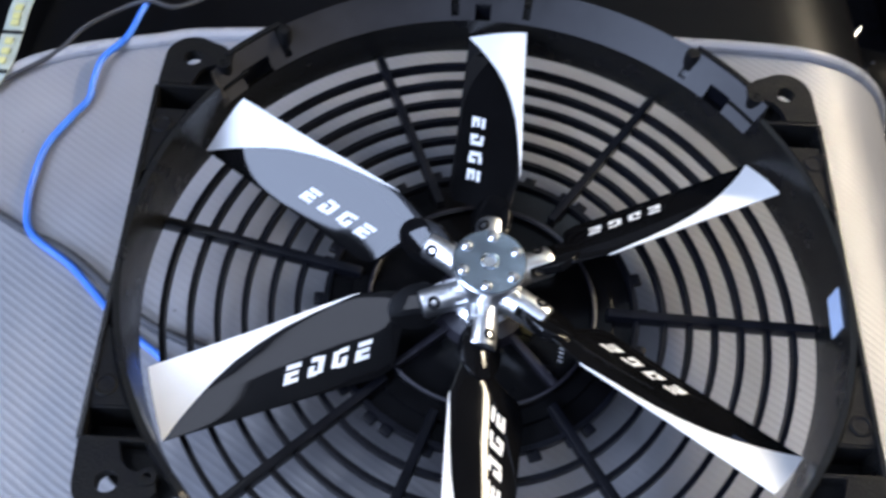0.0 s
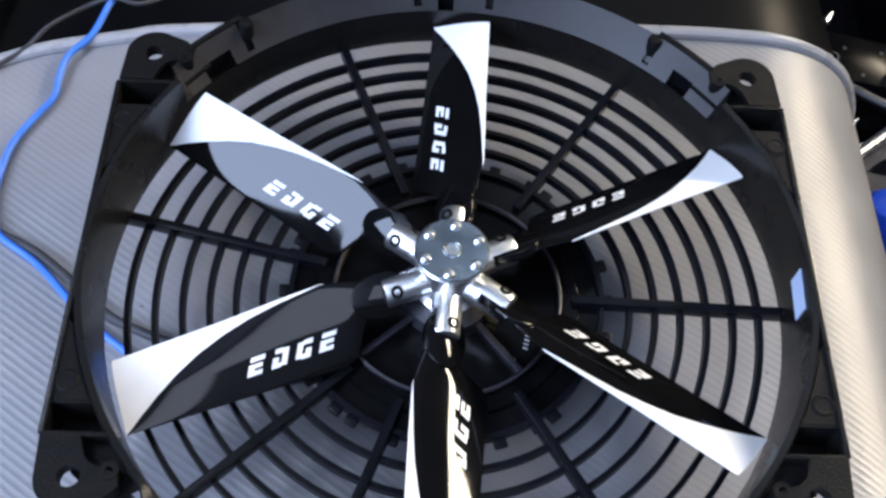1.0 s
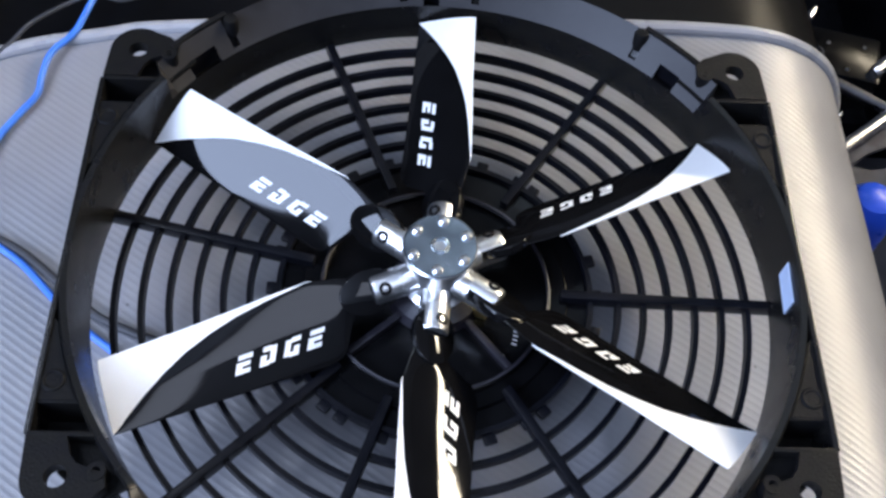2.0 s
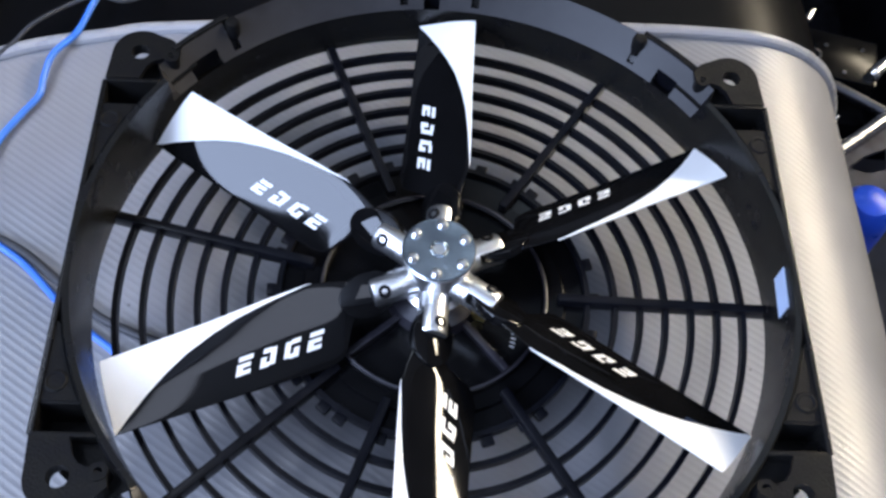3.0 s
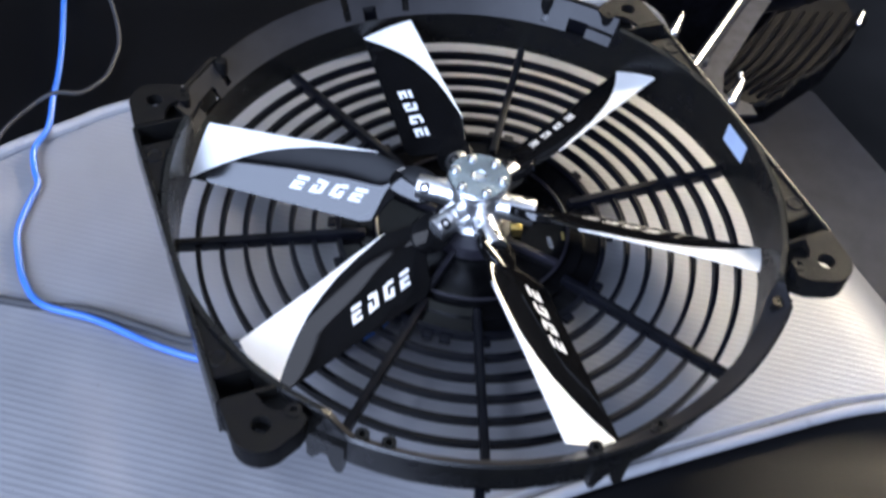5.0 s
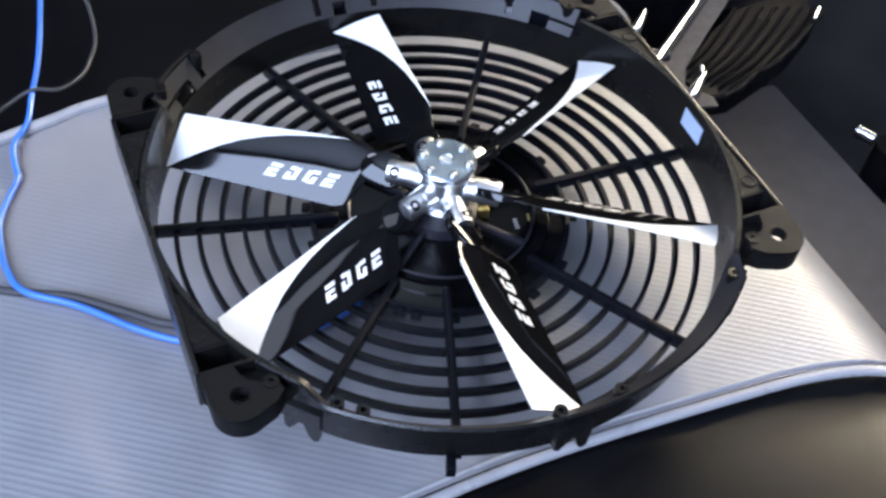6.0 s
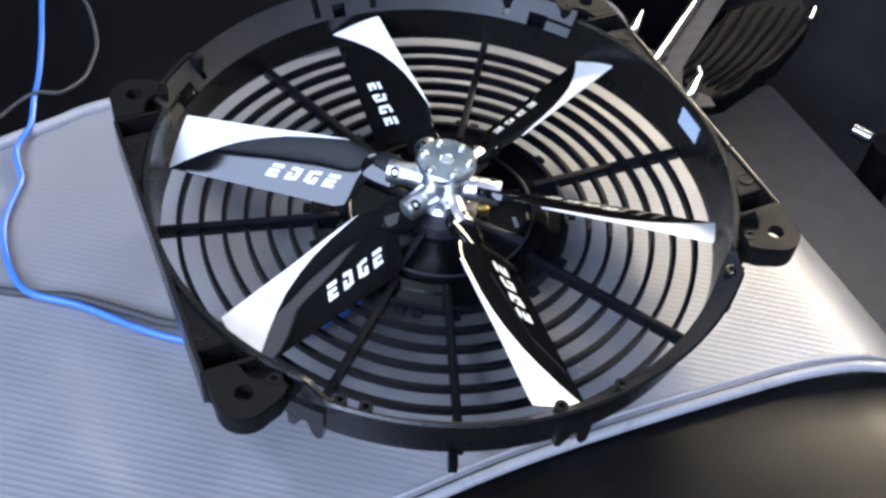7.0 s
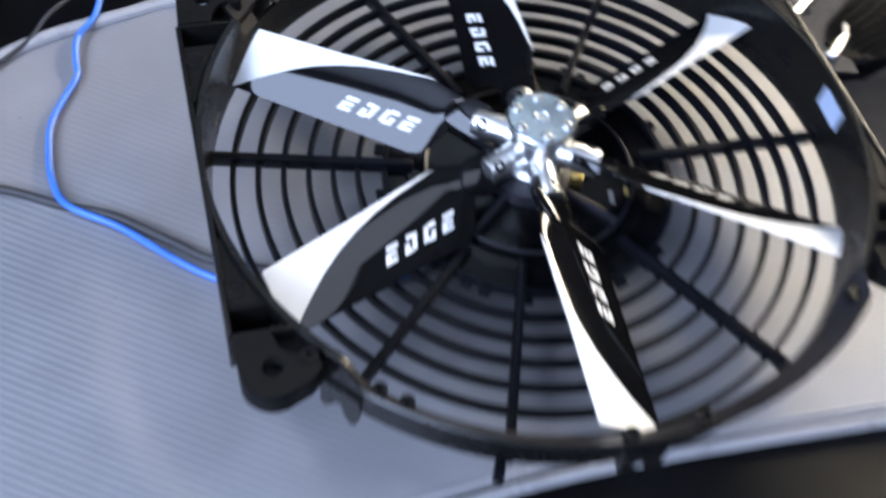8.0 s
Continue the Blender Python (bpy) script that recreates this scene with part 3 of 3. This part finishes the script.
def blade_mesh():
    bm = bmesh.new()
    nu, nv = 46, 20
    grid = {}
    for i in range(nu + 1):
        for j in range(nv + 1):
            c = 0.5 - 0.5 * math.cos(math.pi * j / nv)
            u = 0.024 + (tip_u(c) - 0.024) * i / nu
            l, t = interp(u, LEAD), interp(u, TRAIL)
            v = t + (l - t) * c
            h = blade_top(u, v)
            grid[i, j, 1] = bm.verts.new(warp(u, v, h))
            grid[i, j, 0] = grid[i, j, 1] if j == nv else bm.verts.new(warp(u, v, -h * 0.8 - 0.0001))
    for i in range(nu):
        for j in range(nv):
            for s in (1, 0):
                f = [grid[i, j, s], grid[i + 1, j, s], grid[i + 1, j + 1, s], grid[i, j + 1, s]]
                bm.faces.new(f if s else f[::-1])
        bm.faces.new((grid[i, 0, 0], grid[i + 1, 0, 0], grid[i + 1, 0, 1], grid[i, 0, 1]))
    for i in (0, nu):
        for j in range(nv):
            f = [grid[i, j, 0], grid[i, j, 1], grid[i, j + 1, 1]]
            if j + 1 < nv:
                f.append(grid[i, j + 1, 0])
            bm.faces.new(f)
    return bm


PAINT = [(0.054, 1.0), (0.075, 0.954), (0.088, 0.912), (0.100, 0.835), (0.112, 0.714), (0.122, 0.565), (0.132, 0.377), (0.141, 0.178), (0.1478, 0.0)]


def paint_edge(u):
    t = interp(u, TRAIL)
    return t + (interp(u, LEAD) - t) * interp(u, PAINT)


def tip_paint():
    bm = bmesh.new()
    nu, nv = 44, 14
    rows = []
    for i in range(nu + 1):
        row = []
        for j in range(nv + 1):
            c = j / nv
            u = 0.054 + (tip_u(c) + 0.0001 - 0.054) * i / nu
            lo, hi = paint_edge(u), interp(u, LEAD) + 0.00012
            lo = min(lo, hi - 0.00002)
            v = lo + (hi - lo) * (1 - (1 - c) ** 1.5)
            row.append(bm.verts.new(warp(u, v, blade_top(u, v) + 0.00016)))
        rows.append(row)
    for a, b in zip(rows, rows[1:]):
        for j in range(nv):
            bm.faces.new((a[j], b[j], b[j + 1], a[j + 1]))
    lip = [a[-1] for a in rows]
    under = [bm.verts.new((v.co.x, v.co.y - 0.0003, v.co.z - 0.0007)) for v in lip]
    for i in range(nu):
        bm.faces.new((lip[i], lip[i + 1], under[i + 1], under[i]))
    return bm


STROKES = {
    "E": [(0.05, 0.74, 1, 1), (0, 0, 0.42, 0.61), (0.42, 0.38, 0.9, 0.61), (0.42, 0, 0.96, 0.24)],
    "D": [(0, 0, 0.40, 0.56), (0.40, 0, 0.62, 0.24), (0.62, 0.05, 1, 0.95), (0.10, 0.74, 0.62, 1)],
    "G": [(0, 0.07, 0.38, 0.93), (0.38, 0.75, 1, 1), (0.38, 0, 0.62, 0.25), (0.62, 0, 1, 0.52)],
}


def letter_mesh(ch, x0):
    """One slanted stroke letter; reads from the tip inwards, its head to the leading edge."""
    bm = bmesh.new()
    wide, tall, slant = 0.0066, 0.0074, 0.50
    for a, b, c, d in STROKES[ch]:
        n = 4
        rows = []
        for i in range(n + 1):
            row = []
            for j in range(n + 1):
                sx, sy = a + (c - a) * i / n, b + (d - b) * j / n
                u = x0 - sx * wide - slant * sy * tall
                v = -0.0148 + sy * tall
                row.append(bm.verts.new(warp(u, v, blade_top(u, v) + 0.00018)))
            rows.append(row)
        for p, q in zip(rows, rows[1:]):
            for j in range(n):
                bm.faces.new((p[j], q[j], q[j + 1], p[j + 1]))
    return bm


def jaw(upper):
    """Half of the slotted blade grip."""
    bm = bmesh.new()
    n, r = 14, 0.0068
    gap = 0.0024
    s = 1 if upper else -1
    a0 = math.asin(gap / r)
    prof = [(r * math.cos(a), s * r * math.sin(a)) for a in [a0 + (math.pi - 2 * a0) * i / n for i in range(n + 1)]]
    xs = [(0.0185, 0.98), (0.0296, 1.0), (0.0308, 0.90)]
    rings = [[bm.verts.new((x, y * k, gap * s + (z - gap * s) * k)) for y, z in prof] for x, k in xs]
    for p, q in zip(rings, rings[1:]):
        for j in range(len(prof)):
            k = (j + 1) % len(prof)
            bm.faces.new((p[j], p[k], q[k], q[j]))
    bm.faces.new(rings[0])
    bm.faces.new(rings[-1][::-1])
    return bm


blade_shape = mesh_of("fan_blade", blade_mesh(), CARBON, sharp=60)
paint_shape = mesh_of("white_tip", tip_paint(), WHITE)
letters = [mesh_of("letter", letter_mesh(ch, 0.0961 - 0.0104 * i), WHITE) for i, ch in enumerate("EDGE")]


def paddle():
    """The flat rounded root that the grip clamps, a little thicker than the blade."""
    n = 36
    bm = bmesh.new()
    layers = [(0.92, -0.0022), (1.0, -0.0014), (1.0, 0.0018), (0.985, 0.0023), (0.955, 0.0025)]
    rings = []
    for k, z in layers:
        rings.append([bm.verts.new(warp(0.0320 + 0.0134 * k * math.cos(2 * math.pi * i / n), 0.0098 * k * math.sin(2 * math.pi * i / n), z)) for i in range(n)])
    for p, q in zip(rings, rings[1:]):
        for i in range(n):
            bm.faces.new((p[i], p[(i + 1) % n], q[(i + 1) % n], q[i]))
    bm.faces.new(rings[0][::-1])
    bm.faces.new(rings[-1])
    return bm


root_shape = mesh_of("blade_root", paddle(), CARBON, sharp=40)
barrel_shape = mesh_of("grip", cylinder(0.0068, 0.0105, 28), ALU)
jaws = [mesh_of("jaw", jaw(u), ALU) for u in (True, False)]
bolt_shape = mesh_of("grip_screw", lathe([(0.0013, -0.0030), (0.0013, 0.0004), (0.0017, 0.0008), (0.0025, 0.0008), (0.0029, 0.0002), (0.0029, -0.0030)], 20), RUBBER)
socket_shape = mesh_of("socket", solid_lathe([(0.0014, -0.0030), (0.0014, -0.0008)], 6), RUBBER)
# angle of each blade round the hub, its lift and its own setting of the pitch
BLADES = [(145.9, 0.0022, 9.0), (86.2, 0.0, -3.9), (25.1, 0.0003, 1.8), (-34.9, 0.0009, -0.8), (-93.8, -0.0025, -5.2), (-156.5, -0.0002, -1.6)]
for angle, dz, dp in BLADES:
    m = blade_frame(angle, dz, dp)
    blade = part("fan_blade", blade_shape, CARBON, fan, "glossy black blade with white tip", m=m)
    part("white_tip", paint_shape, WHITE, blade, "white painted tip")
    part("blade_root", root_shape, CARBON, blade, "rounded glossy root")
    for me in letters:
        part("letter", me, WHITE, blade, "white slanted letter")
    grip = part("grip", barrel_shape, ALU, fan, "machined aluminium blade grip", m=m @ Matrix.Translation((0.0085, 0, 0)))
    for me in jaws:
        part("jaw", me, ALU, grip, m=Matrix.Translation((-0.0085, 0, 0)))
    screw = part("grip_screw", bolt_shape, RUBBER, grip, "dark grub screw", m=Matrix.Translation((0.0176, 0.0, 0.0064)))
    part("socket", socket_shape, RUBBER, screw)

# ------------------------------------------------------------------ wires
def wire(name, pts, r, mat, label):
    ob = part(name, tube(smooth_path(pts, 10), r, 10), mat, None)
    return tagged(ob, label, "wire")


wire("blue_wire", [(-0.150, 0.40, 0.004), (-0.160, 0.33, 0.004), (-0.167, 0.297, 0.004), (-0.1755, 0.250, 0.004), (-0.1825, 0.219, 0.004), (-0.1892, 0.192, 0.0075), (-0.1957, 0.170, 0.0055), (-0.2059, 0.155, 0.0045), (-0.2082, 0.1397, 0.0035), (-0.2083, 0.1275, 0.0030), (-0.2145, 0.115, 0.003), (-0.2226, 0.0975, 0.003), (-0.2250, 0.080, 0.003), (-0.2245, 0.059, 0.003),
                   (-0.218, 0.041, 0.004), (-0.195, 0.024, 0.003), (-0.170, -0.001, 0.003), (-0.150, -0.017, 0.003), (-0.12, -0.035, 0.003), (-0.07, -0.03, 0.004), (-0.044, -0.02, 0.010)], 0.00185, BLUE, "blue insulated wire laid over the bench and the silver seat")
wire("black_wire", [(-0.30, 0.075, 0.003), (-0.25, 0.058, 0.003), (-0.222, 0.044, 0.0016), (-0.197, 0.031, 0.003), (-0.172, 0.011, 0.003), (-0.149, -0.006, 0.003), (-0.10, -0.02, 0.003), (-0.045, -0.012, 0.010)], 0.0022, BLACKWIRE, "thin dark wire lying on the seat beside the blue one")
wire("grey_wire", [(-0.30, 0.10, 0.0015), (-0.255, 0.137, 0.003), (-0.232, 0.157, 0.004), (-0.219, 0.174, 0.007), (-0.2005, 0.1915, 0.006), (-0.187, 0.194, 0.0095), (-0.1735, 0.194, 0.006), (-0.158, 0.206, 0.003), (-0.149, 0.222, 0.002), (-0.1422, 0.240, 0.002), (-0.1395, 0.266, 0.002), (-0.1405, 0.291, 0.002), (-0.150, 0.318, 0.001), (-0.172, 0.35, 0.001)], 0.0013, BLACKWIRE, "thin grey wire looping over the black vinyl behind the seat")

# an unlit strip of small lamps lying over the seat's corner
led_strip = thing("led_strip", "unlit pale green strip of small yellow lamps lying on the bench", "light strip")
strip_pts = [Vector(p) for p in ((-0.2535, 0.232, 0.0040), (-0.2580, 0.1918, 0.0045), (-0.2578, 0.1706, 0.0050), (-0.2578, 0.1464, 0.0060), (-0.2635, 0.128, 0.0045))]
strip_run = smooth_path(strip_pts, 10)
led_shape = mesh_of("led", box(0.0042, 0.0042, 0.0012, (0, 0, 0.0012), 0.0003), LEDCHIP)
joint_shape = mesh_of("joint", box(0.0112, 0.0022, 0.0008, (0, 0, 0.0004), 0.0002), RUBBER)
bm = bmesh.new()
edges = []
for i, p in enumerate(strip_run):
    d = (strip_run[min(i + 1, len(strip_run) - 1)] - strip_run[max(i - 1, 0)]).normalized()
    n = Vector((-d.y, d.x, 0)).normalized() * 0.0055
    edges.append([bm.verts.new(v) for v in (p - n, p + n, p + n + Vector((0, 0, -0.0012)), p - n + Vector((0, 0, -0.0012)))])
for a, b in zip(edges, edges[1:]):
    for j in range(4):
        bm.faces.new((a[j], b[j], b[(j + 1) % 4], a[(j + 1) % 4]))
bm.faces.new(edges[0])
bm.faces.new(edges[-1][::-1])
strip_base = part("strip_base", bm, LEDBASE, led_strip)
for k, p in enumerate(strip_run[3::3]):
    joint = k % 4 == 2
    part("joint" if joint else "led", joint_shape if joint else led_shape, RUBBER if joint else LEDCHIP, led_strip, "dark solder joint" if joint else "yellow lamp", m=Matrix.Translation(p))

# ------------------------------------------------------------------ beside the bench
case = thing("storage_case", "flat charcoal case standing on the floor beside the bench", "case")
part("case_body", box(0.26, 0.46, 0.15, (0.455, 0.105, FLOOR_Z + 0.075), 0.008), CASE, case)
part("case_lid", box(0.264, 0.464, 0.03, (0.455, 0.105, FLOOR_Z + 0.166), 0.008), CASE, case)

engine = thing("engine_block", "black finned engine block with chrome rods and bolts", "engine")
part("crankcase", box(0.24, 0.30, 0.22, (0.47, 0.49, FLOOR_Z + 0.11), 0.02), FINS, engine, "black cast body")
part("barrel", box(0.17, 0.20, 0.16, (0.475, 0.44, -0.20), 0.012), FINS, engine)
head_plan = [(0.350, 0.238), (0.452, 0.300), (0.540, 0.312), (0.527, 0.264), (0.470, 0.229), (0.424, 0.212), (0.386, 0.198), (0.356, 0.200)]
part("cylinder_head", plate(head_plan, [], -0.172, -0.146), FINS, engine, "dark finned head")
part("head_neck", box(0.075, 0.08, 0.14, (0.485, 0.365, -0.235), 0.006), FINS, engine)
for k in range(7):
    f = k / 6
    a, b = Vector((0.352 + 0.030 * f, 0.234 - 0.034 * f, -0.144)), Vector((0.450 + 0.078 * f, 0.296 - 0.024 * f, -0.138))
    side = Vector((-0.54, 0.84, 0)) * (0.004 + 0.003 * f)
    run = smooth_path([a + Vector((0, 0, -0.02)), a, a.lerp(b, 0.35) - side, a.lerp(b, 0.7) - side * 0.6, b], 8)
    part("fin", tube(run, 0.0017, 8, 0.03), FINS, engine)
edge_run = smooth_path([(0.352, 0.199, -0.150), (0.372, 0.193, -0.143), (0.392, 0.196, -0.141), (0.412, 0.206, -0.138), (0.436, 0.212, -0.139), (0.468, 0.227, -0.137), (0.500, 0.246, -0.137), (0.528, 0.262, -0.136)], 6)
part("head_edge", tube(edge_run, 0.0030, 8, 0.35), RUBBER, engine, "worn dark gasket edge")
part("bracket_plate", plate([(0.284, 0.203), (0.445, 0.325), (0.455, 0.311), (0.352, 0.230), (0.338, 0.208), (0.354, 0.188), (0.352, 0.176), (0.322, 0.184), (0.284, 0.186)],
                            [[(0.298, 0.203), (0.312, 0.214), (0.330, 0.222), (0.326, 0.203), (0.312, 0.199)]], -0.1385, -0.1355), GREYSTEEL, engine, "dull grey sheet bracket")
part("control_box", box(0.074, 0.046, 0.035, (0, 0, 0), 0.004), MOTOR, engine, "flat black plastic box", m=pose(0.304, 0.308, -0.152, 0, 0, -14))
part("box_ring", lathe([(0.0030, -0.001), (0.0034, 0.0012), (0.0050, 0.0012), (0.0056, -0.001)], 20), GREYSTEEL, engine, "grey metal eyelet", m=Matrix.Translation((0.2925, 0.3065, -0.1345)))
for x, y in ((0.303, 0.316), (0.312, 0.290), (0.330, 0.312)):
    part("box_screw", solid_lathe([(0.0016, -0.001), (0.0016, 0.0006), (0.0010, 0.0010)], 12), STEEL, engine, m=Matrix.Translation((x, y, -0.1345)))


def taper(r0, r1, length):
    bm = solid_lathe([(r0 * 0.7, 0), (r0, length * 0.08), (r0 * 0.92, length * 0.4), (r1, length * 0.97), (r1 * 0.5, length)], 20)
    bmesh.ops.transform(bm, matrix=Matrix.Rotation(radians(90), 4, "Y"), verts=bm.verts)
    return bm


def rod(a, b, r, name, label, mat=CHROME, tip=None):
    a, b = Vector(a), Vector(b)
    m = Matrix.Translation(a) @ (b - a).to_track_quat("X", "Z").to_matrix().to_4x4()
    return part(name, cylinder(r, (b - a).length, 24, 0.0015) if tip is None else taper(r, tip, (b - a).length), mat, engine, label, m=m)


rod((0.284, 0.208, -0.131), (0.444, 0.330, -0.129), 0.0050, "chrome_rod", "polished chrome rod")
rod((0.362, 0.218, -0.136), (0.366, 0.226, -0.134), 0.0026, "stud", "small bright stud")
rod((0.508, 0.250, -0.132), (0.522, 0.262, -0.130), 0.0026, "stud", "small bright stud")
for a, b, r in (((0.330, 0.285, -0.132), (0.354, 0.307, -0.128), 0.0052), ((0.331, 0.189, -0.132), (0.358, 0.211, -0.128), 0.0058), ((0.290, 0.337, -0.132), (0.298, 0.348, -0.130), 0.0036),
                ((0.291, 0.239, -0.134), (0.298, 0.246, -0.131), 0.0026), ((0.289, 0.281, -0.130), (0.296, 0.2765, -0.130), 0.0045)):
    rod(a, b, r, "bolt", "bright steel bolt", tip=r * 0.45)
rod((0.294, 0.278, -0.132), (0.345, 0.246, -0.134), 0.0042, "dark_rod", "dark steel rod", STEEL)
bottle = part("plastic_bottle", solid_lathe([(0.017, FLOOR_Z), (0.019, FLOOR_Z + 0.01), (0.019, -0.138), (0.0175, -0.127), (0.0125, -0.119), (0.006, -0.1165)], 32), BLUEPLASTIC, None)
bottle.location = (0.301, 0.165, 0)
tagged(bottle, "blue plastic bottle standing on the floor beside the bench", "bottle")
knob = thing("floor_stand", "black stand with a small bright metal knob", "stand")
part("stand_body", solid_lathe([(0.07, FLOOR_Z), (0.07, FLOOR_Z + 0.02), (0.02, FLOOR_Z + 0.04), (0.02, -0.315)], 32), RUBBER, knob, m=Matrix.Translation((0.67, 0.215, 0)))
part("knob", cylinder(0.0075, 0.022, 20), CHROME, knob, "bright metal knob", m=Matrix.Translation((0.629, 0.240, -0.300)) @ Matrix.Rotation(radians(-62), 4, "Z"))
wheel = part("wheel", lathe([(0.118 + 0.013 * math.cos(radians(a)), 0.013 * math.sin(radians(a))) for a in range(0, 360, 30)], 64), RUBBER, None)
wheel.location = (0.70, 0.05, FLOOR_Z + 0.0131)
tagged(wheel, "black rubber ring lying on the dark floor", "ring")
